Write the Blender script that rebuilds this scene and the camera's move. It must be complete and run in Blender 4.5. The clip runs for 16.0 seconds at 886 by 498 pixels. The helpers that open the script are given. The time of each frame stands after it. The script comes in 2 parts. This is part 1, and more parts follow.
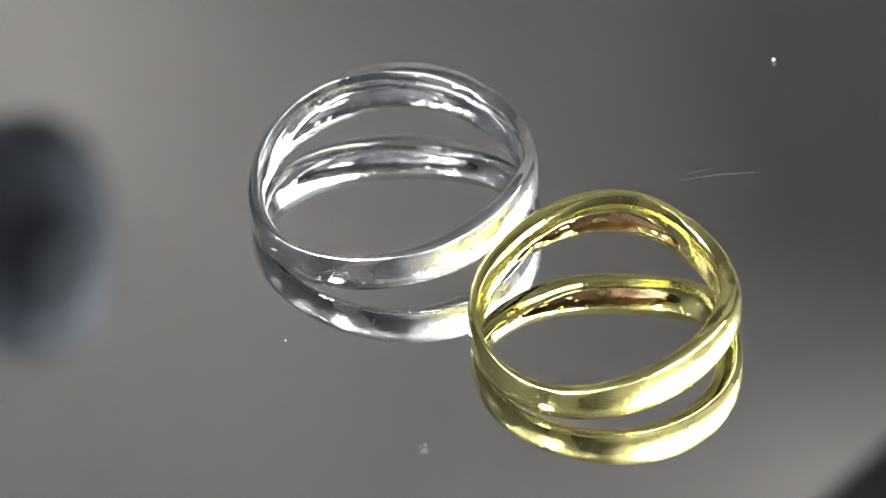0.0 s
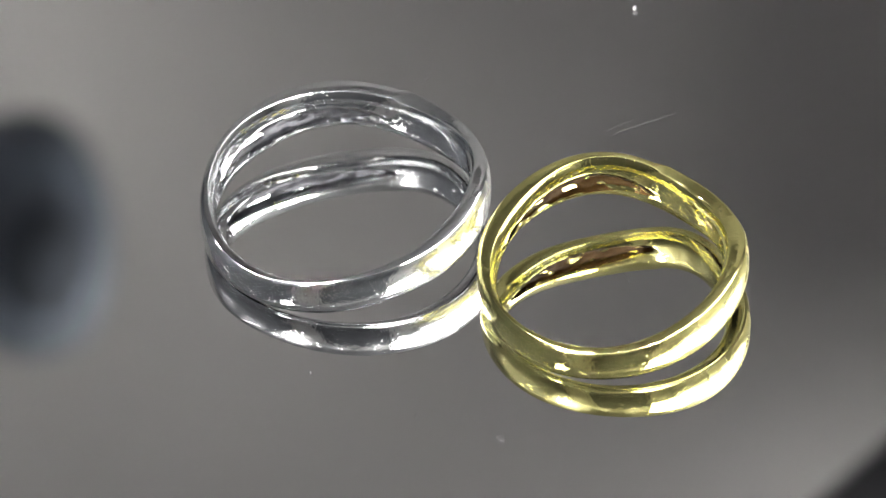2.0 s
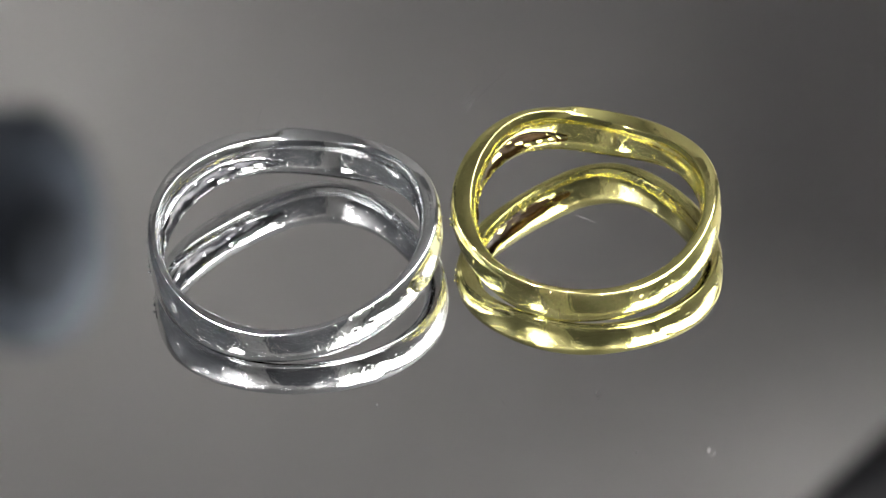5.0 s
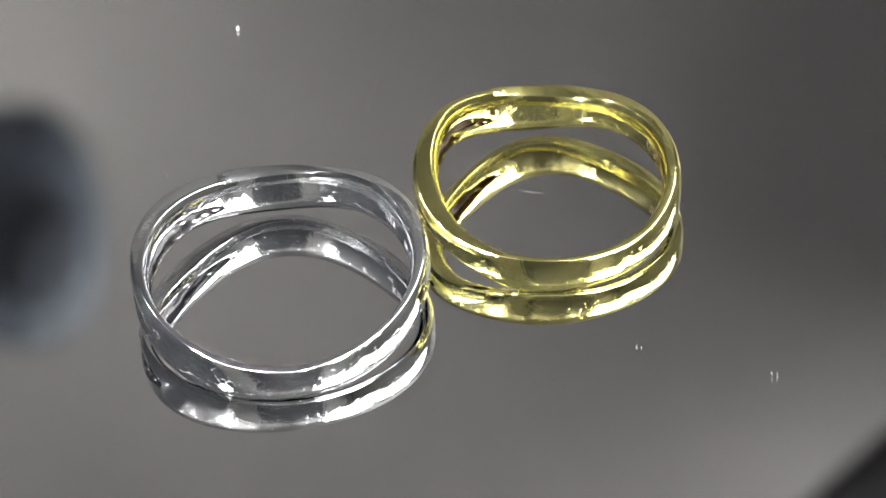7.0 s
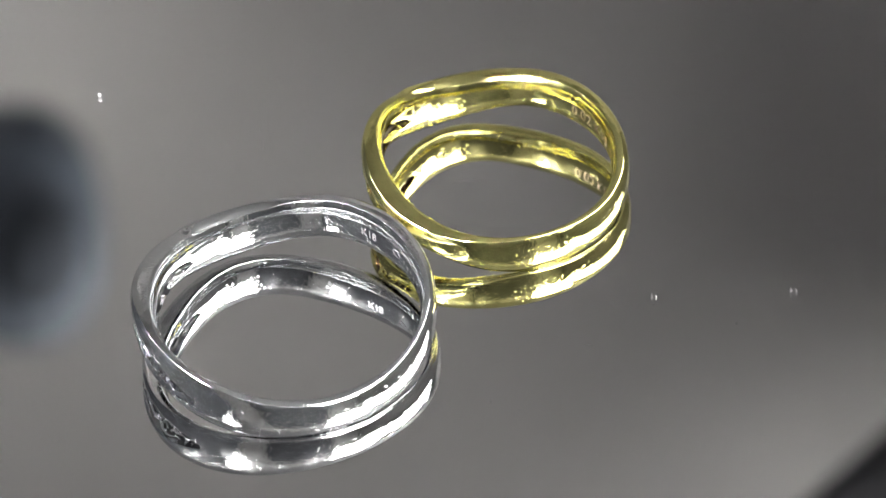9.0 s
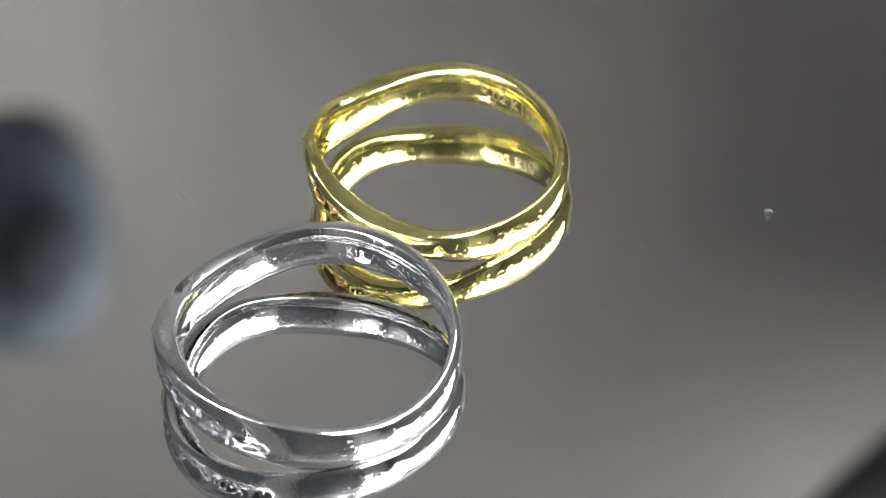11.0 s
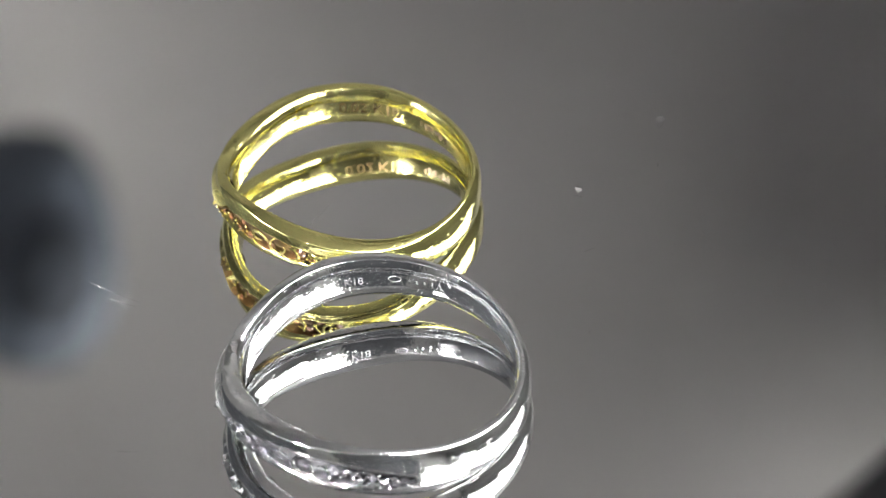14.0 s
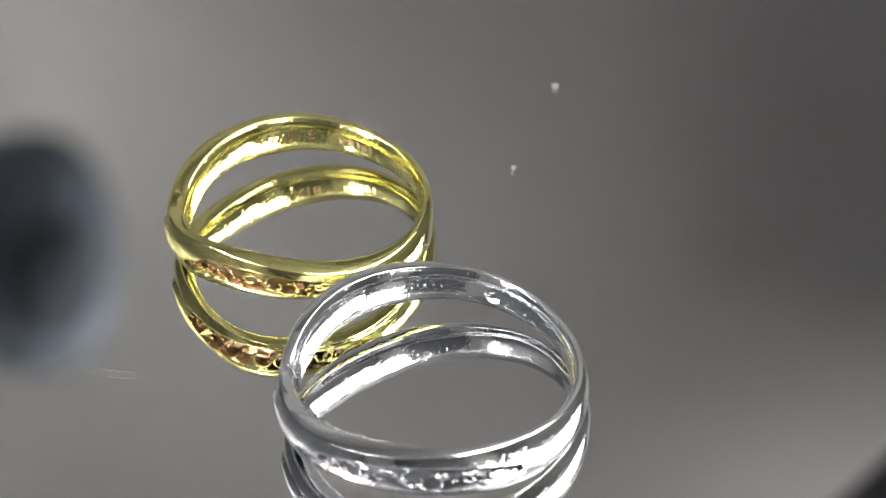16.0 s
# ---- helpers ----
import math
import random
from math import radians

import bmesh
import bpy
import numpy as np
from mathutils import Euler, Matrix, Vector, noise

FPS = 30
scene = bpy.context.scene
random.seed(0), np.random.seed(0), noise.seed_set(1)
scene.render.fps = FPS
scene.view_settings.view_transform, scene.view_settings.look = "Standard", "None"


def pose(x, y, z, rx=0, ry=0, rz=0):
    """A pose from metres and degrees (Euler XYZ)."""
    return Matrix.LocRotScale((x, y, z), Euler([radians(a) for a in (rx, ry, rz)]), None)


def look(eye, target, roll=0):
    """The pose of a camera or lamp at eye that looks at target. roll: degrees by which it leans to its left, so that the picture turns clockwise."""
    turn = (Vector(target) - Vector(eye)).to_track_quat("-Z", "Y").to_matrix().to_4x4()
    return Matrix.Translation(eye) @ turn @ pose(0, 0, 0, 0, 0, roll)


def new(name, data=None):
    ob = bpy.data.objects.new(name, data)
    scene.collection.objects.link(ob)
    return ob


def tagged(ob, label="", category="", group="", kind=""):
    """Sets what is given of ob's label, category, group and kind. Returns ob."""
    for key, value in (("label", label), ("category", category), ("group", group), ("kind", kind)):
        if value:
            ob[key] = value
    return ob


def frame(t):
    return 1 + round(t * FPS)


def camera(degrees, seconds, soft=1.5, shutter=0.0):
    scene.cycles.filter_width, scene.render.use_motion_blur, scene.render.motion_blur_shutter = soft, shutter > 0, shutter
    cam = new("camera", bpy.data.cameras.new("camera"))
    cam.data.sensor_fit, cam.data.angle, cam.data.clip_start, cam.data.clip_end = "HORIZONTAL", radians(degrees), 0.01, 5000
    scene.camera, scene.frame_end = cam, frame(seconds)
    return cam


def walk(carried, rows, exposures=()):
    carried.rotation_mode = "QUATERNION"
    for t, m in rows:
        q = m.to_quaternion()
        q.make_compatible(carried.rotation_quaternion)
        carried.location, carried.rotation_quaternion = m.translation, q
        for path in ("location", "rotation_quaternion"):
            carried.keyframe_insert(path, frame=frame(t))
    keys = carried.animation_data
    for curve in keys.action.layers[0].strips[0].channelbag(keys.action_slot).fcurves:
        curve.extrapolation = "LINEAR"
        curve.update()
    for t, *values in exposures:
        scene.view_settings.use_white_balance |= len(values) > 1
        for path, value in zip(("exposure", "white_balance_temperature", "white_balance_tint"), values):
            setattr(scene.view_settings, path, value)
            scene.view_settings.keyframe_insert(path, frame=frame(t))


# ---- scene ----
# The camera stands still on a tripod over a slowly turning mirror.
ELEV, REACH = 41.45, 0.300
eye = Vector((0, -REACH * math.cos(radians(ELEV)), REACH * math.sin(radians(ELEV))))
YAW, PITCH, ROLL = -0.15, -ELEV + 0.67, -4.77
aim = eye + Vector((-math.sin(radians(YAW)) * math.cos(radians(PITCH)), math.cos(radians(YAW)) * math.cos(radians(PITCH)), math.sin(radians(PITCH))))
STILL = look(eye, aim, ROLL)
cam = camera(11.43, 16.0, soft=1.35)
cam.data.dof.use_dof = True
cam.data.dof.focus_distance = 0.299
cam.data.dof.aperture_fstop = cam.data.lens / 1000 / 0.0038
walk(cam, [(0, STILL), (16, STILL)], [(0, 0.34), (1.5, 0.34), (4, 0.26), (6.5, 0.26), (8, 0.32), (10.5, 0.43), (16, 0.46)])

# ---- light ----
world = bpy.data.worlds.new("world")
scene.world = world
world.use_nodes = True
world.node_tree.nodes["Background"].inputs[0].default_value = (0.5, 0.53, 0.6, 1)
world.node_tree.nodes["Background"].inputs[1].default_value = 0.05


# ---- materials ----
def material(name, colour, rough=0.5, metal=0.0, vary=0.12, scale=400.0, bump=0.0, bump_scale=3000.0, rough_vary=0.0, satin=0.0, glow=0.0, glass=0.0, ior=1.45):
    m = bpy.data.materials.new(name)
    m.use_nodes = True
    nt = m.node_tree
    b = nt.nodes["Principled BSDF"]
    b.inputs["Roughness"].default_value, b.inputs["Metallic"].default_value = rough, metal
    b.inputs["Transmission Weight"].default_value, b.inputs["IOR"].default_value = glass, ior
    co = nt.nodes.new("ShaderNodeTexCoord")

    def grain(s, detail=4.0):
        n = nt.nodes.new("ShaderNodeTexNoise")
        n.inputs["Scale"].default_value, n.inputs["Detail"].default_value = s, detail
        nt.links.new(co.outputs["Object"], n.inputs["Vector"])
        return n

    big, fine = grain(scale), grain(scale * 6)
    mix = nt.nodes.new("ShaderNodeMath")
    mix.operation = "MULTIPLY_ADD"
    nt.links.new(fine.outputs["Fac"], mix.inputs[0])
    mix.inputs[1].default_value = 0.5
    nt.links.new(big.outputs["Fac"], mix.inputs[2])
    ramp = nt.nodes.new("ShaderNodeMapRange")
    ramp.inputs["From Min"].default_value, ramp.inputs["From Max"].default_value = 0.45, 1.05
    ramp.inputs["To Min"].default_value, ramp.inputs["To Max"].default_value = 1 - vary, 1 + vary
    nt.links.new(mix.outputs[0], ramp.inputs["Value"])
    tint = nt.nodes.new("ShaderNodeVectorMath")
    tint.operation = "SCALE"
    tint.inputs[0].default_value = colour
    nt.links.new(ramp.outputs[0], tint.inputs["Scale"])
    nt.links.new(tint.outputs[0], b.inputs["Base Color"])
    if rough_vary:
        r = nt.nodes.new("ShaderNodeMapRange")
        r.inputs["From Min"].default_value, r.inputs["From Max"].default_value = 0.35, 0.75
        r.inputs["To Min"].default_value, r.inputs["To Max"].default_value = max(rough - rough_vary, 0), rough + rough_vary
        nt.links.new(big.outputs["Fac"], r.inputs["Value"])
        nt.links.new(r.outputs[0], b.inputs["Roughness"])
    if satin:
        at = nt.nodes.new("ShaderNodeAttribute")
        at.attribute_name = "satin"
        k = nt.nodes.new("ShaderNodeMath")
        k.operation, k.use_clamp = "MULTIPLY_ADD", True
        nt.links.new(at.outputs["Fac"], k.inputs[0])
        k.inputs[1].default_value = satin
        nt.links.new(b.inputs["Roughness"].links[0].from_socket, k.inputs[2])
        nt.links.new(k.outputs[0], b.inputs["Roughness"])
    if bump:
        n = grain(bump_scale, 2.0)
        p = nt.nodes.new("ShaderNodeBump")
        p.inputs["Strength"].default_value, p.inputs["Distance"].default_value = 1.0, bump
        nt.links.new(n.outputs["Fac"], p.inputs["Height"])
        nt.links.new(p.outputs[0], b.inputs["Normal"])
        if satin:
            for pitch, low, high, depth in ((5200, 0.30, 0.70, 3.0e-6), (3300, 0.62, 0.74, 8.5e-6)):
                # even polishing grain, then sparse pits
                n = grain(pitch, 1.5)
                cut = nt.nodes.new("ShaderNodeMapRange")
                cut.inputs["From Min"].default_value, cut.inputs["From Max"].default_value = low, high
                nt.links.new(n.outputs["Fac"], cut.inputs["Value"])
                q = nt.nodes.new("ShaderNodeBump")
                q.inputs["Strength"].default_value, q.inputs["Distance"].default_value = 1.0, depth
                nt.links.new(cut.outputs[0], q.inputs["Height"])
                nt.links.new(p.outputs[0], q.inputs["Normal"])
                p = q
            n = grain(4200, 3.0)
            q = nt.nodes.new("ShaderNodeBump")
            q.inputs["Strength"].default_value, q.inputs["Distance"].default_value = 1.0, 5.5e-6
            nt.links.new(n.outputs["Fac"], q.inputs["Height"])
            nt.links.new(p.outputs[0], q.inputs["Normal"])
            nt.links.new(q.outputs[0], b.inputs["Normal"])
    if glow:
        b.inputs["Emission Color"].default_value = (*colour, 1)
        b.inputs["Emission Strength"].default_value = glow
    return m


yellow_gold = material("polished yellow gold", (0.91, 0.845, 0.345), 0.075, 1.0, 0.06, 500, 8.0e-6, 1300, 0.04, 0.22)
white_gold = material("polished white gold", (0.86, 0.873, 0.895), 0.06, 1.0, 0.06, 500, 8.0e-6, 1300, 0.035, 0.22)
# darker copies of the ring metals, for the shade in stamped marks
gold_shade = material("yellow gold darkened as engraving", (0.035, 0.023, 0.008), 0.4, 1.0, 0.1, 900)
white_shade = material("white gold darkened as engraving", (0.15, 0.15, 0.16), 0.38, 1.0, 0.1, 900)
# setting floors: the shade of the recess is put into these two dark colours
recess_yellow_gold = material("reddish gold of the setting, darkened as recess", (0.020, 0.011, 0.004), 0.42, 1.0, 0.5, 900, 3e-5, 4500)
recess_white_gold = material("white gold of the setting, darkened as recess", (0.045, 0.045, 0.05), 0.28, 1.0, 0.5, 900, 3e-5, 4500)
brown_stone = material("brown diamond", (0.030, 0.012, 0.005), 0.03, 0.0, 0.2, 900, glass=0.0, ior=2.4)
clear_stone = material("clear diamond", (0.035, 0.035, 0.04), 0.02, 0.0, 0.1, 900, glass=0.0, ior=2.4)
mirror_coat = material("silvered mirror", (0.90, 0.90, 0.90), 0.0, 1.0, 0.015, 60)
dust_white = material("pale dust", (0.10, 0.10, 0.102), 0.5, 0.0, 0.1, 900)
flake_white = material("white flake", (0.32, 0.32, 0.33), 0.5, 0.0, 0.1, 900)
scratch_grey = material("fine scratch", (0.066, 0.066, 0.068), 0.6, 0.0, 0.3, 900)
black_plastic = material("black plastic", (0.02, 0.02, 0.022), 0.4, 0.0, 0.2, 60, 1e-4, 300)
blue_black = material("blue black rubber", (0.105, 0.124, 0.155), 0.6, 0.0, 0.5, 40, 1e-3, 60)
dark_rubber = material("dark rubber", (0.055, 0.063, 0.078), 0.9, 0.0, 0.4, 40, 1e-3, 60)
card_grey = material("grey cloth", (0.385, 0.374, 0.369), 0.9, 0.0, 0.05, 12, 2e-4, 900)
table_dark = material("dark table laminate", (0.05, 0.05, 0.055), 0.5, 0.0, 0.2, 15, 1e-4, 200)
west_dark = material("dark blue of the west wall", (0.075, 0.079, 0.088), 0.9, 0.0, 0.3, 6, 3e-4, 200)
wall_paint = material("light grey wall paint", (0.36, 0.355, 0.35), 0.85, 0.0, 0.08, 3, 3e-4, 90)
ceiling_paint = material("ceiling paint", (0.27, 0.27, 0.275), 0.9, 0.0, 0.06, 3, 3e-4, 90)
flag_cloth = material("dark blue-grey flag cloth", (0.085, 0.088, 0.096), 0.9, 0.0, 0.3, 8, 3e-4, 200)
floor_mat = material("dark floor vinyl", (0.10, 0.09, 0.085), 0.6, 0.0, 0.2, 4, 3e-4, 60)
led_glow = material("led", (1.0, 0.98, 0.95), glow=26000)
# glow of the disc added round the main led, in place of lens glare
halo_glow = material("lamp halo", (1.0, 0.985, 0.96), glow=30)
led_small = material("small led", (1.0, 0.98, 0.95), glow=11000)
window_glow = material("daylight behind the pane", (1.0, 0.985, 0.95), glow=18.0)
frame_paint = material("dark window frame", (0.08, 0.08, 0.08), 0.5)


# ---- building helpers ----
def link(name, bm, mat, smooth=True):
    me = bpy.data.meshes.new(name)
    bmesh.ops.recalc_face_normals(bm, faces=bm.faces)
    bm.to_mesh(me)
    bm.free()
    me.materials.append(mat)
    if smooth:
        me.polygons.foreach_set("use_smooth", [True] * len(me.polygons))
    return new(name, me)


def part(name, bm, mat, parent, label="", smooth=True):
    ob = link(name, bm, mat, smooth)
    ob.parent = parent
    return tagged(ob, label)


def box(size, at=(0, 0, 0), bevel=0.0):
    bm = bmesh.new()
    bmesh.ops.create_cube(bm, size=1.0, matrix=Matrix.Translation(at) @ Matrix.Diagonal((*size, 1)))
    if bevel:
        bmesh.ops.bevel(bm, geom=bm.edges[:], offset=bevel, segments=2, affect="EDGES")
    return bm


def lathe(profile, steps=64):
    """A turned body from (radius, height) pairs, closed at both ends."""
    bm = bmesh.new()
    loops = [[bm.verts.new((r * math.cos(a), r * math.sin(a), z)) for a in (2 * math.pi * i / steps for i in range(steps))] for r, z in profile]
    for lo, hi in zip(loops, loops[1:]):
        for i in range(steps):
            bm.faces.new((lo[i], lo[(i + 1) % steps], hi[(i + 1) % steps], hi[i]))
    bm.faces.new(loops[0])
    bm.faces.new(loops[-1])
    return bm


def tube(points, radius, sides=8, closed=False):
    """A round wire along points, thinner at its open ends."""
    bm = bmesh.new()
    pts = [Vector(p) for p in points]
    n, loops = len(pts), []
    for i, p in enumerate(pts):
        d = (pts[(i + 1) % n] - pts[i - 1]) if closed else (pts[min(i + 1, n - 1)] - pts[max(i - 1, 0)])
        d.normalize()
        a = d.cross(Vector((0.31, 0.22, 0.92))).normalized()
        b = d.cross(a)
        r = radius if closed else radius * (0.35 + 0.65 * min(1, 3 * min(i, n - 1 - i) / n))
        loops.append([bm.verts.new(p + r * (math.cos(k) * a + math.sin(k) * b)) for k in (2 * math.pi * j / sides for j in range(sides))])
    for i in range(n if closed else n - 1):
        lo, hi = loops[i], loops[(i + 1) % n]
        for j in range(sides):
            bm.faces.new((lo[j], lo[(j + 1) % sides], hi[(j + 1) % sides], hi[j]))
    if not closed:
        bm.faces.new(loops[0])
        bm.faces.new(loops[-1])
    return bm


# ---- the closed room ----
def slab(name, size, at, mat, label):
    return tagged(link(name, box(size, at), mat, False), label, kind="structure")


slab("floor", (2.8, 3.0, 0.1), (0, 0.1, -0.80), floor_mat, "dark vinyl floor of the room")
slab("ceiling", (2.8, 3.0, 0.1), (0, 0.1, 1.85), ceiling_paint, "plain dark grey painted ceiling")
slab("wall_north", (2.8, 0.1, 2.5), (0, 1.65, 0.55), wall_paint, "light grey painted wall")
slab("wall_south", (2.8, 0.1, 2.5), (0, -1.45, 0.55), wall_paint, "light grey painted wall")
# unseen panel, added so the rings reflect darkness from the camera's side
slab("dark_flag", (1.25, 0.06, 2.15), (0.0, -1.36, 0.345), flag_cloth, "unseen dark blue-grey panel, added for the rings to reflect")
# unseen wall, made dark to deepen the rings' left-hand reflections
slab("wall_west", (0.1, 3.0, 2.5), (-1.45, 0.1, 0.55), west_dark, "unseen wall, made dark for the rings to reflect")
# the east wall is built in four pieces round its window
WY, WZ, WW, WH = 0.05, 1.40, 2.0, 0.46
east = tagged(new("wall_east"), "light grey painted wall with a window opening", kind="structure")
part("wall_below", box((0.1, 3.0, WZ - WH / 2 + 0.70), (1.45, 0.1, (WZ - WH / 2 - 0.70) / 2)), wall_paint, east, smooth=False)
part("wall_above", box((0.1, 3.0, 1.80 - WZ - WH / 2), (1.45, 0.1, (1.80 + WZ + WH / 2) / 2)), wall_paint, east, smooth=False)
part("wall_side", box((0.1, 1.6 - WY - WW / 2, WH), (1.45, (1.6 + WY + WW / 2) / 2, WZ)), wall_paint, east, smooth=False)
part("wall_side", box((0.1, WY - WW / 2 + 1.4, WH), (1.45, (WY - WW / 2 - 1.4) / 2, WZ)), wall_paint, east, smooth=False)
window = tagged(new("window_1"), "bright daylit window with dark bars", "window", kind="structure")
for i in range(5):
    part("pane", box((0.006, WW / 5 - 0.015, WH - 0.03), (1.44, WY + (i - 2) * WW / 5, WZ)), window_glow, window, smooth=False)
for i in range(6):
    part("window_bar", box((0.03, 0.016, WH), (1.42, WY + (i - 2.5) * (WW - 0.016) / 5, WZ)), frame_paint, window, smooth=False)
for j in range(2):
    part("window_rail", box((0.02, WW, 0.028), (1.425, WY, WZ + (j - 0.5) * (WH - 0.03))), frame_paint, window, smooth=False)

softbox = tagged(new("softbox"), "wide white softbox on a black stand, lit", "softbox")
sb = Matrix.Translation((0.62, -0.62, 0.98)) @ (Vector((-0.62, 0.62, -0.98))).to_track_quat("Z", "Y").to_matrix().to_4x4()


def moved(bm, m):
    bmesh.ops.transform(bm, matrix=m, verts=bm.verts[:])
    return bm


part("shell", moved(box((0.58, 0.36, 0.10), (0, 0, -0.056), 0.02), sb), black_plastic, softbox, smooth=False)
part("diffuser", moved(box((0.54, 0.32, 0.010), (0, 0, 0.0), 0.003), sb), window_glow, softbox, "glowing white diffuser cloth", smooth=False)
part("pole", box((0.03, 0.03, 1.80), (0.69, -0.69, 0.15), 0.004), black_plastic, softbox, smooth=False)

table = tagged(new("table"), "dark laminate table under the turntable", "table")
part("tabletop", box((1.0, 0.7, 0.03), (0, 0.05, -0.035), 0.004), table_dark, table, smooth=False)
for sx in (-1, 1):
    for sy in (-1, 1):
        part("leg", box((0.04, 0.04, 0.70), (sx * 0.46, 0.05 + sy * 0.31, -0.40), 0.003), table_dark, table, smooth=False)

# ---- grey cloth card whose blurred image fills the mirror ----
SLOPE = radians(40.78)
view = Vector((0, math.cos(SLOPE), math.sin(SLOPE)))
rise = Vector((0, -math.sin(SLOPE), math.cos(SLOPE)))
side = Vector((1, 0, 0))
FAR = 1.0
card_pose = Matrix.Translation(view * FAR) @ Matrix((side, rise, side.cross(rise))).transposed().to_4x4()
FOLD = 1.3


def lean(a, b):
    """How far the cloth leans towards the light, place by place: broad slanting folds and one dent, shaped to give the
    backdrop its bright and dark areas.
    """
    a, b = max(-1.6, min(1.6, a / 0.13)), max(-1.6, min(1.6, b / 0.073))
    # dent darkens the right and lower middle, crest brightens two corners
    dent = 0.92 * math.exp(-((a - 1.25) / 0.62) ** 2 - ((b + 0.05) / 0.6) ** 2) + 0.12 * math.exp(-((a - 0.45) / 0.5) ** 2 - ((b - 0.6) / 0.5) ** 2)
    crest = 0.14 * math.exp(-((a - 1.05) / 0.45) ** 2 - ((b - 1.0) / 0.45) ** 2) + 0.26 * math.exp(-((a + 1.1) / 0.6) ** 2 - ((b + 1.1) / 0.8) ** 2)
    return FOLD * (crest - 0.14 * a + 0.20 * a * b - 0.02 * b * b + 0.03 * a * a * b * b - dent)


def fold(a, b):
    """Height of the cloth: its lean summed along the way towards the light."""
    c, d = 0.80, 0.60
    u, w = c * a + d * b, c * b - d * a
    return -sum(lean(c * u * k - d * w, d * u * k + c * w) for k in ((i + 0.5) / 24 for i in range(24))) * u / 24 / 0.885


def cloth_card():
    bm = bmesh.new()
    nx, ny = 80, 60
    grid = []
    for j in range(ny + 1):
        row = []
        for i in range(nx + 1):
            a, b = (i / nx - 0.5) * 0.5, (j / ny - 0.5) * 0.36
            row.append(bm.verts.new((a, b, fold(a, b))))
        grid.append(row)
    for j in range(ny):
        for i in range(nx):
            bm.faces.new((grid[j][i], grid[j][i + 1], grid[j + 1][i + 1], grid[j + 1][i]))
    ret = bmesh.ops.extrude_face_region(bm, geom=bm.faces[:])
    bmesh.ops.translate(bm, vec=(0, 0, -0.003), verts=[v for v in ret["geom"] if isinstance(v, bmesh.types.BMVert)])
    return bm


backdrop = tagged(link("backdrop", cloth_card(), card_grey), "plain grey cloth hung behind the turntable", "backdrop", kind="structure")
backdrop.matrix_world = card_pose


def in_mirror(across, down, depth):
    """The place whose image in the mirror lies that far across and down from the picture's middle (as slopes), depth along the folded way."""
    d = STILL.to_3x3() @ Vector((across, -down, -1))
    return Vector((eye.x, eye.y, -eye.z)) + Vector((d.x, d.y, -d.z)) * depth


def aimed(at, target=(0, 0, 0)):
    return Matrix.Translation(at) @ (Vector(target) - Vector(at)).to_track_quat("Z", "Y").to_matrix().to_4x4()


hanger = tagged(new("cloth_rail"), "black rail that holds the grey cloth", "rail")
top = [card_pose @ Vector((x, 0.1825, 0.012)) for x in (-0.25, 0.25)]
part("rail", tube([top[0].lerp(top[1], k / 6) for k in range(7)], 0.006, 10), black_plastic, hanger)
for q in top:
    part("cord", tube([q.lerp(Vector((q.x, q.y, 1.80)), k / 4) for k in range(5)], 0.002, 6), black_plastic, hanger)

# dark rounded body for an unidentified blur, on an added arm, and a clamp on a cord, both blurred in the mirror
arm = tagged(new("dark_body"), "blue-black rounded body for an unidentified dark blur, on an added arm", "arm")
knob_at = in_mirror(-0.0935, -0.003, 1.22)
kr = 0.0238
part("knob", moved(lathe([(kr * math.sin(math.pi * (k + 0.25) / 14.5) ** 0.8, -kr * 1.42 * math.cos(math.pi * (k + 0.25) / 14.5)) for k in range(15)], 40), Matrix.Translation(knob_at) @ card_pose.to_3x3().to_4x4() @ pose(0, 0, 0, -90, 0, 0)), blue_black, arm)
# added darker core of the blur
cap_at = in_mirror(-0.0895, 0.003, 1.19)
part("cap", moved(lathe([(kr * 0.55 * math.sin(math.pi * (k + 0.25) / 12.5) ** 0.7, -kr * 0.66 * math.cos(math.pi * (k + 0.25) / 12.5)) for k in range(13)], 32), Matrix.Translation(cap_at) @ card_pose.to_3x3().to_4x4() @ pose(0, 0, 0, -90, 0, 12)), dark_rubber, arm, "darker core added to the rounded body")
out = knob_at + Vector((-0.10, 0, 0))
part("arm_rod", tube([knob_at.lerp(out, k / 4) for k in range(5)], 0.004, 8), black_plastic, arm)
part("drop_rod", tube([out.lerp(Vector((out.x, out.y, 1.80)), k / 4) for k in range(5)], 0.004, 8), black_plastic, arm)
clamp = tagged(new("clamp"), "black plastic clamp hanging on a thin cord", "clamp")
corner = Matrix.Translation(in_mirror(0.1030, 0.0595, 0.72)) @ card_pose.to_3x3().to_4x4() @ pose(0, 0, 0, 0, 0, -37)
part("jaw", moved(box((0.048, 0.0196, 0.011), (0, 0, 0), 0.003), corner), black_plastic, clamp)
q = corner.translation
part("clamp_cord", tube([q.lerp(Vector((q.x, q.y, 1.80)), k / 4) for k in range(5)], 0.002, 6), black_plastic, clamp)


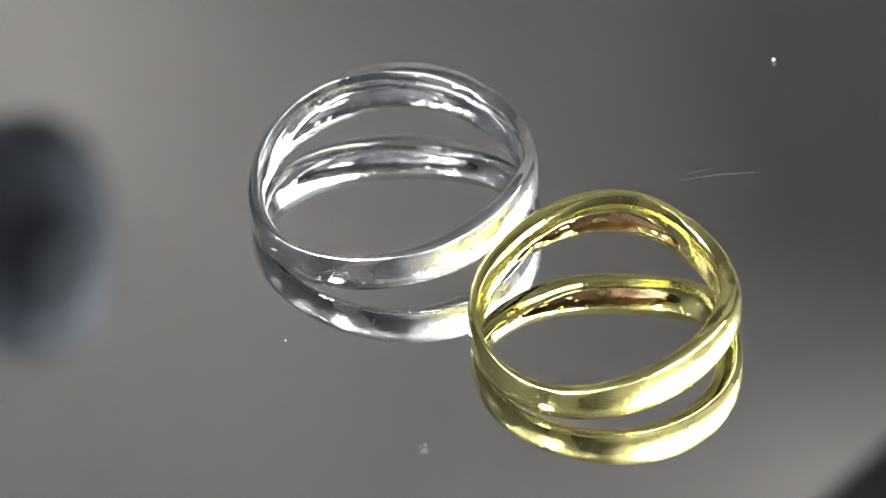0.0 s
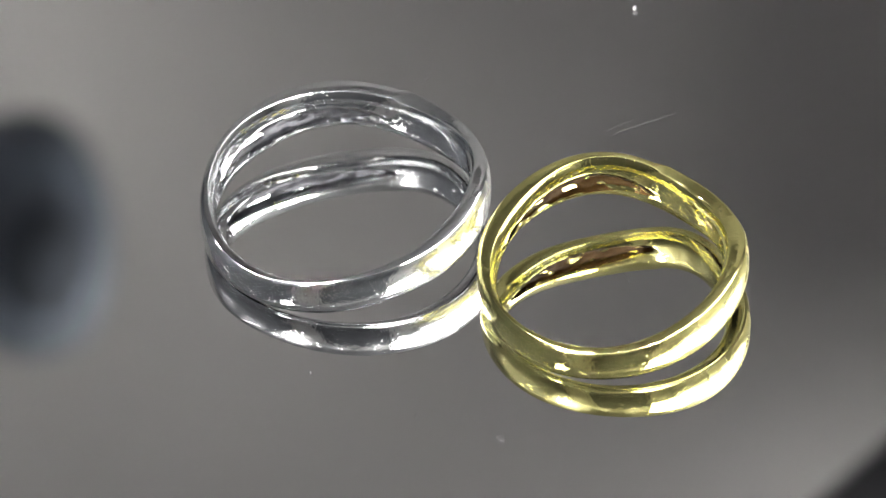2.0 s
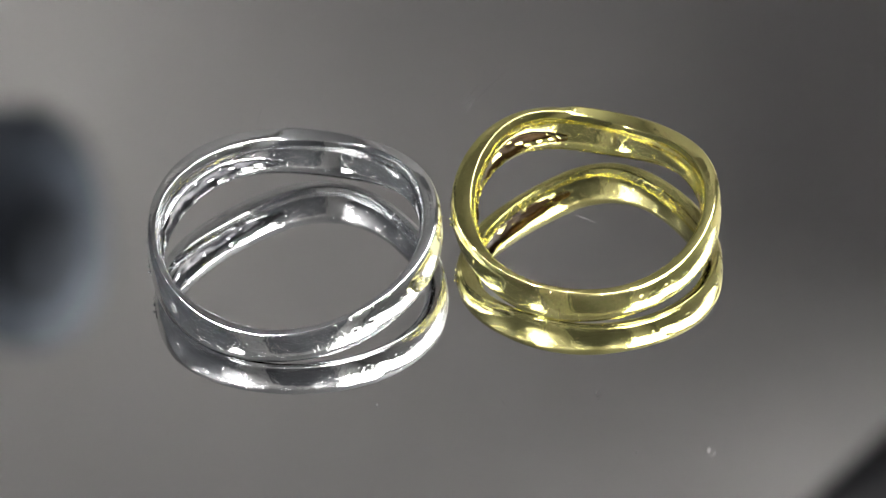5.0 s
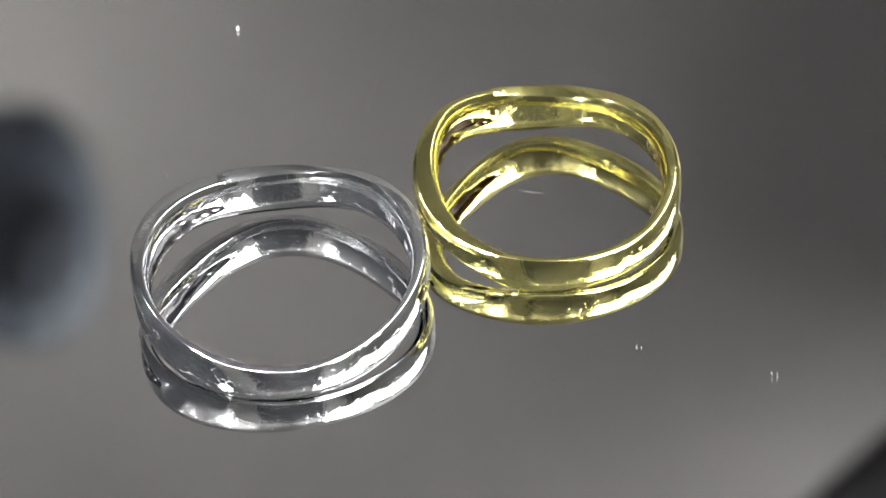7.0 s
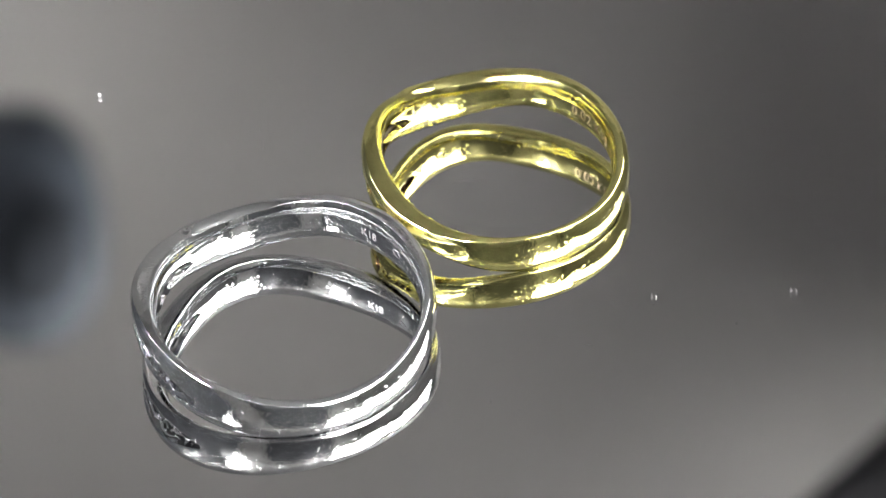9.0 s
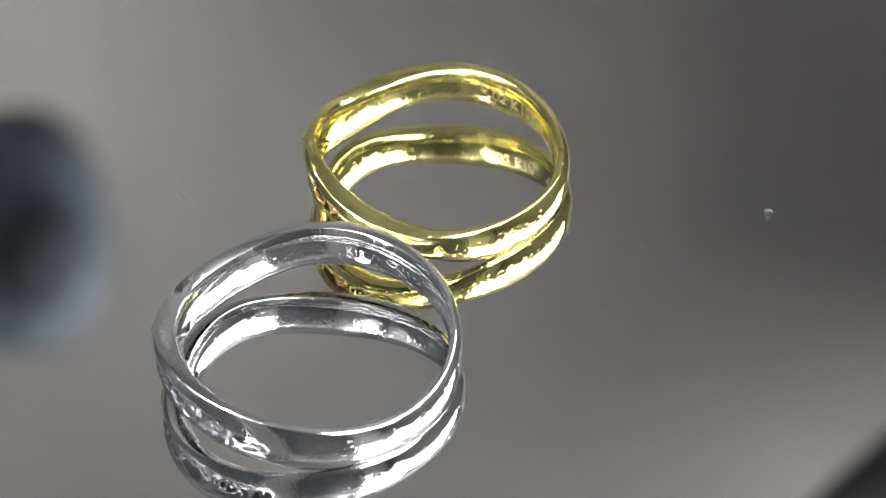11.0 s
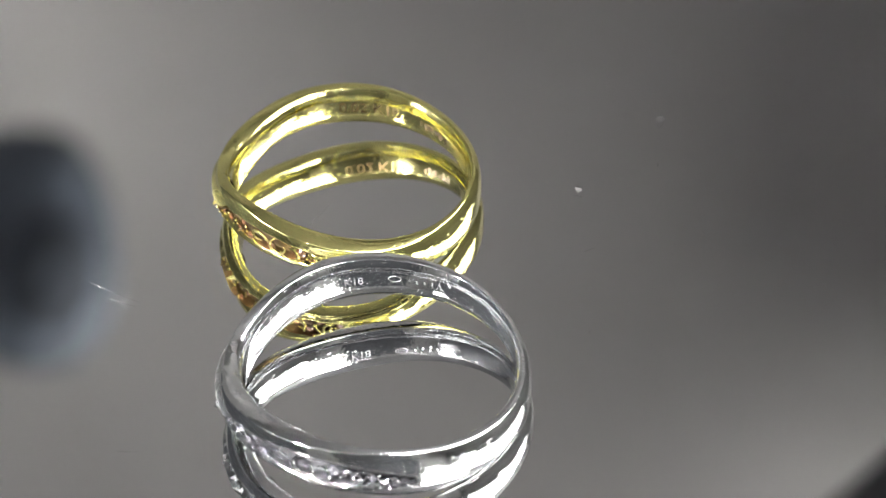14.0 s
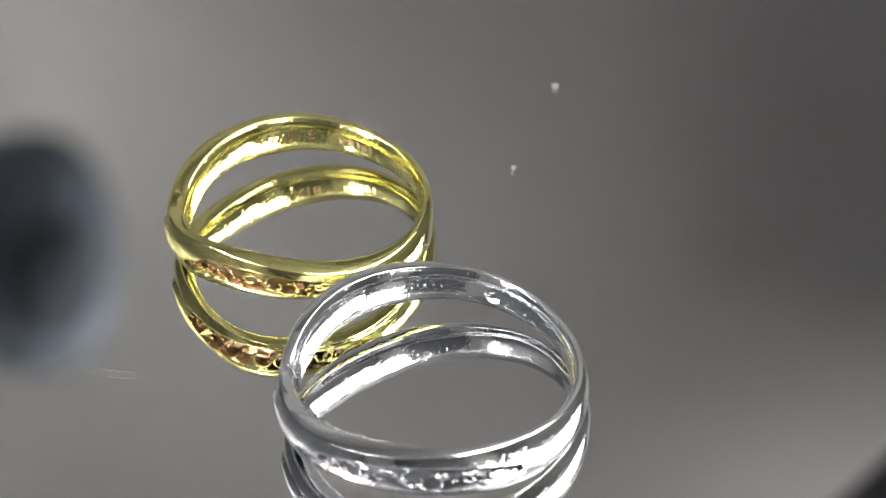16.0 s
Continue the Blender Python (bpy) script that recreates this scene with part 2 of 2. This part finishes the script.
# ---- lamps ----
def lamp(at, radius, glow, label, with_halo=False):
    """A small lamp head aimed at the turntable, on a stem from the ceiling."""
    head = tagged(new("spot_lamp"), label, "lamp", group="spot lamps")
    r, m = radius, aimed(at)
    part("housing", moved(lathe([(r * 0.5, -r * 3.2), (r * 1.1, -r * 3.0), (r * 1.35, -r), *([] if with_halo else [(r * 1.35, r * 2.4), (r * 1.22, r * 2.4)]), (r * 1.1, -r * 0.3)], 32), m), black_plastic, head)
    part("lens", moved(lathe([(r, 0.0), (r, r * 0.15), (r * 0.8, r * 0.3), (r * 0.3, r * 0.42)], 32), m), glow, head, "bright led lens")
    if with_halo:
        # added glowing disc: widens the led's glint as glare would
        part("halo_disc", moved(lathe([(r * 2.4, -r * 0.2), (r * 2.4, -r * 0.1), (r * 1.4, -r * 0.02), (r * 0.5, 0.0)], 40), m), halo_glow, head, "glowing disc round the led, added for its glare")
        # added hood: keeps this lamp's light off the grey cloth
        part("hood", moved(lathe([(r * 1.2, -r * 0.9), (r * 2.5, -r * 0.6), (r * 2.55, r * 5.0), (r * 2.45, r * 5.0), (r * 2.42, -r * 0.3)], 40), m), black_plastic, head)
    back = m @ Vector((0, 0, -r * 3.1))
    part("stem", tube([back.lerp(Vector((back.x, back.y, 1.80)), k / 6) for k in range(7)], 0.0025, 6), black_plastic, head)
    return head


lamp((-0.39, -0.26, 0.50), 0.015, led_glow, "black spot lamp with a bright white led", True)
for at, r in (((-0.30, -0.40, 0.62), 0.006), ((-0.16, -0.46, 0.60), 0.005), ((-0.47, -0.12, 0.56), 0.006), ((-0.50, 0.0, 0.50), 0.006), ((-0.47, 0.13, 0.54), 0.005), ((0.10, -0.50, 0.58), 0.005), ((-0.55, 0.22, 0.44), 0.005), ((-0.36, -0.30, 0.36), 0.004)):
    lamp(at, r, led_small, "small black spot lamp, lit")


# ---- the turning mirror ----
def turn(t):
    """Angle of the turntable, in radians."""
    return 0.17708 * t + 0.000166 * (t - 8) ** 2


mirror = tagged(new("turntable_mirror"), "round mirror plate turning slowly under the rings", "turntable")
part("mirror_plate", lathe([(0.080, -0.004), (0.0815, -0.0035), (0.082, -0.0025), (0.0815, -0.0004), (0.081, 0.0)], 160), mirror_coat, mirror, "silvered mirror glass", smooth=False)
part("turntable_base", lathe([(0.070, -0.0199), (0.072, -0.019), (0.072, -0.0055), (0.070, -0.0042)], 96), black_plastic, mirror, "black plastic drum")

rnd = random.Random(5)


def speck(x, y, size, label):
    """A curl of dust that stands on the glass."""
    curl = bmesh.new()
    for start, sweep, lift in ((0.2, 1.1, 0.7), (1.9, 0.9, 1.0), (3.4, 0.7, 0.5), (4.6, 1.2, 0.35), (0.9, 0.6, 0.2)):
        start, wide = start + 0.5 * rnd.random(), 0.5 + 0.35 * rnd.random()
        pts = [(x + size * wide * math.cos(start + sweep * i / 4), y + size * 0.6 * math.sin(start + sweep * i / 4), size * (lift + 0.25 * math.sin(2.2 * i / 4 + start)) + 4e-5) for i in range(5)]
        bit = bpy.data.meshes.new("bit")
        hair = tube(pts, 1.6e-5, 5)
        hair.to_mesh(bit)
        curl.from_mesh(bit)
        bpy.data.meshes.remove(bit)
    part("dust_speck", curl, dust_white, mirror, label)


U = REACH
for x, y, size in ((-0.0064, -0.0482, 3.0e-4), (-0.0090, -0.0795, 3.6e-4), (-0.0350, -0.0087, 0.6e-4), (-0.0172, -0.0655, 0.6e-4)):
    speck(x * U, y * U, size, "pale curl of dust on the glass")


# A white flake, held off the glass by a hair.
fx, fy = 0.0854 * U, 0.0749 * U
flake = bmesh.new()
bmesh.ops.create_icosphere(flake, subdivisions=2, radius=1.0, matrix=Matrix.Translation((fx, fy, 2.4e-4)) @ pose(0, 0, 0, 12, 0, 30) @ Matrix.Diagonal((1.4e-4, 0.7e-4, 0.35e-4, 1)))
part("dust_flake", flake, flake_white, mirror, "small white flake of dust")
part("dust_hair", tube([(fx + 2e-5 * k, fy, 2.4e-4 * k / 4) for k in range(5)], 0.3e-5, 4), scratch_grey, mirror)


def scratch(x0, y0, x1, y1, w=0.5e-5):
    p, q = Vector((x0, y0, 1e-5)), Vector((x1, y1, 1e-5))
    bend = Vector((y0 - y1, x1 - x0, 0)) * 0.02
    part("scratch", tube([p.lerp(q, k / 8) + bend * math.sin(math.pi * k / 8) for k in range(9)], w, 4), scratch_grey, mirror)


for x0, y0, x1, y1 in ((17.4, 10.4, 23.4, 10.4), (17.6, 10.9, 20.3, 11.2), (8.6, 22.2, 10.0, 23.0), (12.25, -2.0, 12.3, -4.5), (-5.7, -9.2, -6.1, -9.9)):
    scratch(x0 * 1e-3, y0 * 1e-3, x1 * 1e-3, y1 * 1e-3)


# ---- the rings ----
def wave(c, p):
    return c[0] + sum(c[2 * k - 1] * math.cos(k * p) + c[2 * k] * math.sin(k * p) for k in range(1, len(c) // 2 + 1))


def blend(x):
    x = max(0.0, min(1.0, x))
    return x * x * (3 - 2 * x)


class Ring:
    """A wavy crossover band: its edges rise and fall round the finger hole, and a boat-shaped setting is sunk into one side."""

    def __init__(self, outer, inner, top, low, out_of_round, bore, first, last):
        self.outer, self.inner, self.top, self.low = outer, inner, top, low
        self.out_of_round, self.bore = out_of_round, bore
        self.mid, self.half = radians(first + last) / 2, radians(last - first) / 2

    def satin(self, p):
        """1 on the broad, flat, satin-finished stretch of the outside."""
        d = (p - radians(311) + math.pi) % (2 * math.pi) - math.pi
        return blend((0.92 - abs(d)) / 0.55)

    def tilt(self, p):
        """Slant of the upper face: it leans inwards up to the crossing and outwards after it."""
        d = (p - self.mid + self.half * 1.0 + math.pi) % (2 * math.pi) - math.pi
        return -0.07 + 0.24 * (1 - blend((d + 0.07) / 0.14)) * blend((1.1 - abs(d)) / 0.7)

    def leaf(self, p, v):
        """1 on the raised leaf where the two bands cross, at the setting's end."""
        d = (p - self.mid + self.half * 1.02 + math.pi) % (2 * math.pi) - math.pi
        return blend((1 - (d / 0.46) ** 2 - ((v - 0.22 + 0.5 * d) / 0.36) ** 2) / 0.25)

    def hole(self, p):
        """Radius of the finger hole, which is worn a little off centre."""
        return self.inner + wave(self.bore, p)

    def edges(self, p):
        lo = max(0.0, wave(self.low, p))
        return lo, max(lo + 2.0, wave(self.top, p))

    def boat(self, p, v, centre, tall):
        """1 in the setting's hollow, 0 outside; v runs from -1 at the lower edge to 1 at the upper."""
        d = (p - self.mid + math.pi) % (2 * math.pi) - math.pi
        a = abs(d) / self.half
        if a >= 1:
            return 0.0
        h = tall * (1 - a ** 2.2)
        return blend((h - abs(v - centre)) / 0.12) * blend((1 - a) / 0.08)

    def radius(self, p, v, side):
        """Wall radius at height v: domed outside, nearly flat inside, with rounded edges."""
        if side > 0:
            flat = self.satin(p)
            drop = 0.13 * v ** 8 if v > 0 else (0.22 - 0.08 * flat) * abs(v) ** 6
            r = self.outer + wave(self.out_of_round, p) - drop - 0.11 * v * v
            r -= 0.72 * self.boat(p, v, -0.17, 0.70)
            r += 0.25 * self.leaf(p, v)
        else:
            r = self.hole(p) + 0.26 * abs(v) ** 4.5 + 0.05 * v * v
            r += 0.34 * self.boat(p, v, -0.22, 0.54)
        return r

    def at(self, p, v, side, lift=0.0):
        lo, hi = self.edges(p)
        r = self.radius(p, v, side) + lift
        return Vector((r * math.cos(p), r * math.sin(p), (lo + hi) / 2 + v * (hi - lo) / 2)) * 1e-3

    def band(self):
        bm = bmesh.new()
        finish = bm.verts.layers.float.new("satin")
        n, m = 360, 30
        loops = []
        for i in range(n):
            p = 2 * math.pi * i / n
            vs = [math.sin(math.pi / 2 * (2 * j / m - 1)) for j in range(m + 1)]
            lo, hi = self.edges(p)
            cut = 0.15 * 2 / (hi - lo)
            pts = [self.at(p, v * (1 - cut), 1, self.radius(p, v, 1) - self.radius(p, v * (1 - cut), 1)) for v in vs]
            ri = self.at(p, 1, -1).xy.length

            def rim(z, sign, k):
                ro = self.at(p, sign, 1).xy.length
                a = math.pi * k / 8
                c = math.cos(a)
                r = (ro + ri) / 2 + math.copysign(abs(c) ** 0.75, c) * (ro - ri) / 2
                return Vector((r * math.cos(p), r * math.sin(p), z * 1e-3 + sign * math.sin(a) ** 0.6 * 1.5e-4 + (self.tilt(p) * c * 1e-3 if sign > 0 else 0)))

            pts += [rim(hi - 0.15, 1, k) for k in range(1, 8)]
            pts += [self.at(p, v * (1 - cut), -1, self.radius(p, v, -1) - self.radius(p, v * (1 - cut), -1)) for v in reversed(vs)]
            pts += [rim(lo + 0.15, -1, 8 - k) for k in range(1, 8)]
            for q in pts:
                q.z = max(q.z, lo * 1e-3)
            loops.append([bm.verts.new(q) for q in pts])
            for vert, v in zip(loops[-1][2:m - 1], vs[2:m - 1]):
                vert[finish] = max(self.satin(p), 0.8 * self.leaf(p, v))
        k = len(loops[0])
        for i in range(n):
            a, b = loops[i], loops[(i + 1) % n]
            for j in range(k):
                bm.faces.new((a[j], a[(j + 1) % k], b[(j + 1) % k], b[j]))
        return bm

    def boat_point(self, s, v, lift):
        """s from -1 to 1 along the setting, v from -1 to 1 across it; on the floor of the hollow plus lift, in mm."""
        p = self.mid + s * self.half
        vv = -0.17 + 0.63 * (1 - abs(s) ** 2.2) * v
        return self.at(p, vv, 1, lift)


def gem(radius):
    """A round brilliant with a table, crown and pavilion; its girdle lies at z = 0."""
    bm = bmesh.new()
    n = 12
    table = [bm.verts.new((0.55 * radius * math.cos(a), 0.55 * radius * math.sin(a), 0.38 * radius)) for a in (2 * math.pi * i / n for i in range(n))]
    girdle = [bm.verts.new((radius * math.cos(a), radius * math.sin(a), 0)) for a in (2 * math.pi * (i + 0.5) / n for i in range(n))]
    tip = bm.verts.new((0, 0, -0.75 * radius))
    bm.faces.new(table)
    for i in range(n):
        j = (i + 1) % n
        bm.faces.new((table[i], table[j], girdle[i]))
        bm.faces.new((table[j], girdle[j], girdle[i]))
        bm.faces.new((girdle[i], girdle[j], tip))
    return bm


def bead(at, r):
    bm = bmesh.new()
    bmesh.ops.create_icosphere(bm, subdivisions=2, radius=r, matrix=Matrix.Translation(at))
    return bm


def inscription(ring, text, start, size, mat, parent, label, shift=0.0):
    """Letters on the inside of the band, their engraved shade put into the colour, read from within; start in radians.
    """
    curve = bpy.data.curves.new("inscription", "FONT")
    curve.body, curve.size, curve.extrude = text, size, 0.03
    holder = bpy.data.objects.new("inscription_source", curve)
    scene.collection.objects.link(holder)
    bpy.context.view_layer.update()
    me = bpy.data.meshes.new_from_object(holder.evaluated_get(bpy.context.evaluated_depsgraph_get()))
    bpy.data.objects.remove(holder)
    bm = bmesh.new()
    bm.from_mesh(me)
    bmesh.ops.subdivide_edges(bm, edges=[e for e in bm.edges if e.calc_length() > 0.25], cuts=2)
    for v in bm.verts:
        p = start - v.co.x / ring.inner
        lo, hi = ring.edges(p)
        r = ring.hole(p) + 0.01 - v.co.z
        v.co = Vector((r * math.cos(p), r * math.sin(p), (lo + hi) / 2 + shift + v.co.y - 0.36 * size)) * 1e-3
    return part("inscription", bm, mat, parent, label, smooth=False)


def worn_mark(ring, start, width, height, mat, parent, shift=0.0):
    """An unreadable stroke of the stamp."""
    bm = bmesh.new()
    rows = []
    for j in range(2):
        row = []
        for i in range(5):
            p = start - (i / 4) * width / ring.inner
            lo, hi = ring.edges(p)
            r = ring.hole(p) - 0.012
            row.append(bm.verts.new(Vector((r * math.cos(p), r * math.sin(p), (lo + hi) / 2 + shift + (j - 0.5) * height)) * 1e-3))
        rows.append(row)
    for i in range(4):
        bm.faces.new((rows[0][i], rows[0][i + 1], rows[1][i + 1], rows[1][i]))
    ret = bmesh.ops.extrude_face_region(bm, geom=bm.faces[:])
    for v in ret["geom"]:
        if isinstance(v, bmesh.types.BMVert):
            v.co.xy *= 1.004
    return part("stamp_bar", bm, mat, parent, smooth=False)


def make_ring(name, ring, metal, floor_metal, stone, label):
    thing = tagged(new(name), label, "ring", group="rings on the mirror")
    part("band", ring.band(), metal, thing, "polished wavy crossover band")
    # plate at the bottom of the setting, seen from both sides; its colour holds the recess shade
    bm = bmesh.new()
    grid = []
    for i in range(41):
        s = -0.96 + 1.92 * i / 40
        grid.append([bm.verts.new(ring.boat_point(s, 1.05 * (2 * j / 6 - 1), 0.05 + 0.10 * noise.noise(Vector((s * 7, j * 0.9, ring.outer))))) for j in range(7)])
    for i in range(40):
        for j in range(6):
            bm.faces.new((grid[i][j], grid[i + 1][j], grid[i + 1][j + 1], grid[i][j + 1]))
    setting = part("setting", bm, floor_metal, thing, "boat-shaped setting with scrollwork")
    bm = bmesh.new()
    grid = []
    for i in range(41):
        s = -0.94 + 1.88 * i / 40
        p = ring.mid + s * ring.half
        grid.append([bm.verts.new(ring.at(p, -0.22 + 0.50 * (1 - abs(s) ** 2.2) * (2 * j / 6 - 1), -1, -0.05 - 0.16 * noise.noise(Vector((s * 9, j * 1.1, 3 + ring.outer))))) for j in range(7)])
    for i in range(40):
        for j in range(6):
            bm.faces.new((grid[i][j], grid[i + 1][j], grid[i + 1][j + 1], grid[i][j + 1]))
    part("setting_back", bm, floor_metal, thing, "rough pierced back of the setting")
    # small stones packed at one end, larger ones among scrolls towards the other
    packed = [(-0.86 + 0.085 * k, 0.42 * (-1) ** k, 0.24) for k in range(8)]
    for s, v, r in packed + [(0.02, -0.15, 0.36), (0.34, 0.18, 0.34), (0.64, -0.1, 0.26)]:
        at = ring.boat_point(s, v, 0.40)
        out = Vector((at.x, at.y, 0.25 * at.xy.length * rnd.uniform(-1, 1))).normalized()
        g = part("stone", gem(r * 1e-3), stone, setting, smooth=False)
        g.matrix_local = Matrix.Translation(at) @ out.to_track_quat("Z", "Y").to_matrix().to_4x4()
        for da, dv in ((-1, 1), (1, -1)):
            part("bead", bead(ring.boat_point(s + da * 0.16 * r, v + dv * 1.0 * r, 0.42), 1.2e-4), metal, setting)
    # scrolls
    for k, s in enumerate((-0.12, 0.12, 0.24, 0.46, 0.56, 0.78)):
        pts = []
        for i in range(20):
            a = 5.2 * i / 19
            w = 1 - i / 26
            pts.append(ring.boat_point(s + 0.12 * math.cos(a + 1.7 * k) * w, 0.85 * math.sin(a + 1.7 * k) * w, 0.46 + 0.12 * math.sin(a)))
        part("scroll", tube(pts, 1.25e-4, 7), metal, setting)
    # milgrain along the lower lip
    for i in range(26):
        s = -0.9 + 1.8 * i / 25
        part("grain", bead(ring.boat_point(s, -1.0, 0.14), 9e-5), metal, setting)
    return thing


def settle_dust(ring, thing):
    """Fine specks of dust on the upper face and the walls of a ring."""
    verts, faces = [], []
    for i in range(170):
        p, side, v = rnd.uniform(0, 2 * math.pi), rnd.choice((1, 1, -1)), rnd.uniform(-0.8, 0.95)
        c = ring.at(p, v, side)
        r = rnd.uniform(0.8, 2.0) * 1e-5
        n = len(verts)
        verts += [c + Vector(d) * r for d in ((1, 0, 0), (0, 1, 0), (-1, 0, 0), (0, -1, 0), (0, 0, 1), (0, 0, -1))]
        for k in range(4):
            faces += [(n + k, n + (k + 1) % 4, n + 4), (n + (k + 1) % 4, n + k, n + 5)]
    me = bpy.data.meshes.new("dust")
    me.from_pydata(verts, [], faces)
    me.materials.append(dust_white)
    ob = new("dust", me)
    ob.parent = thing
    tagged(ob, "fine pale dust on the metal", kind="stuff")


gold = Ring(9.20, 7.82, (3.91, 0.611, 0.638, -0.495, -0.174, -0.242, -0.220, 0.001, -0.058, 0.026, -0.037), (1.069, 0.312, 0.562, -0.457, -0.439, 0.056, -0.190, -0.055, -0.138, 0.068, -0.066), (0, 0, 0, -0.043, -0.003, 0.105, 0.022), (0, -0.196, -0.147, -0.010, 0.239, -0.075, 0.053), 42, 136)
silver = Ring(10.18, 8.84, (4.07, 0.599, 0.374, -0.445, -0.495, -0.025, -0.124, -0.028, -0.078, -0.017, -0.026), (0.868, 0.528, 0.057, -0.486, -0.234, -0.153, -0.216, 0.006, -0.092, 0.011, -0.059), (0, 0, 0, -0.036, 0.095, -0.090, -0.007), (0, -0.285, -0.204, 0.073, 0.042, 0.120, 0.092), 42, 142)

gold_ring = make_ring("gold_ring", gold, yellow_gold, recess_yellow_gold, brown_stone, "yellow gold crossover ring with brown stones lying on the mirror")
silver_ring = make_ring("silver_ring", silver, white_gold, recess_white_gold, clear_stone, "white gold crossover ring with clear stones lying on the mirror")

settle_dust(gold, gold_ring)
settle_dust(silver, silver_ring)
inscription(gold, "0.02 K18", radians(310), 1.2, gold_shade, gold_ring, "stamped carat marks", 0.1)
for i in range(8):
    worn_mark(gold, radians(266 - i * 2.3), 0.13 + 0.08 * (i % 3), 0.45 + 0.15 * (i % 2), gold_shade, gold_ring, 0.1 - 0.12 * (i % 2))
inscription(silver, "K18", radians(319), 0.85, white_shade, silver_ring, "stamped carat mark", 0.1)
oval = []
for i in range(18):
    a = 2 * math.pi * i / 18
    q = radians(296) - 0.42 * math.cos(a) / silver.inner
    lo, hi = silver.edges(q)
    oval.append(Vector((silver.hole(q) * math.cos(q), silver.hole(q) * math.sin(q), (lo + hi) / 2 + 0.2 + 0.24 * math.sin(a))) * 1e-3)
part("stamp_oval", tube(oval, 2.2e-5, 5, True), white_shade, silver_ring)
for i in range(4):
    worn_mark(silver, radians(290 - i * 3.4), 0.10, 0.16 + 0.08 * (i % 2), white_shade, silver_ring, 0.2 - 0.1 * (i % 2))


# ---- what turns ----
def rock(t):
    """The plate rocks by a hair on its bearing: degrees about x and y."""
    times, tilt_x, tilt_y = (0, 2, 4, 8, 10.5, 13, 16), (0, 0.015, 0.073, 0.085, 0.09, -0.09, -0.14), (0, 0.03, 0.10, 0.12, 0.11, 0.0, -0.04)
    return float(np.interp(t, times, tilt_x)), float(np.interp(t, times, tilt_y))


def motions():
    times = [0.5 * i for i in range(33)]
    plate = [(t, pose(0, 0, 0, *rock(t), 0) @ pose(0, 0, 0, 0, 0, math.degrees(turn(t)))) for t in times]
    walk(mirror, plate)
    for thing, x, y in ((gold_ring, 0.0360, -0.0165), (silver_ring, -0.0075, 0.0346)):
        walk(thing, [(t, m @ pose(U * x, U * y, 0)) for t, m in plate])


motions()
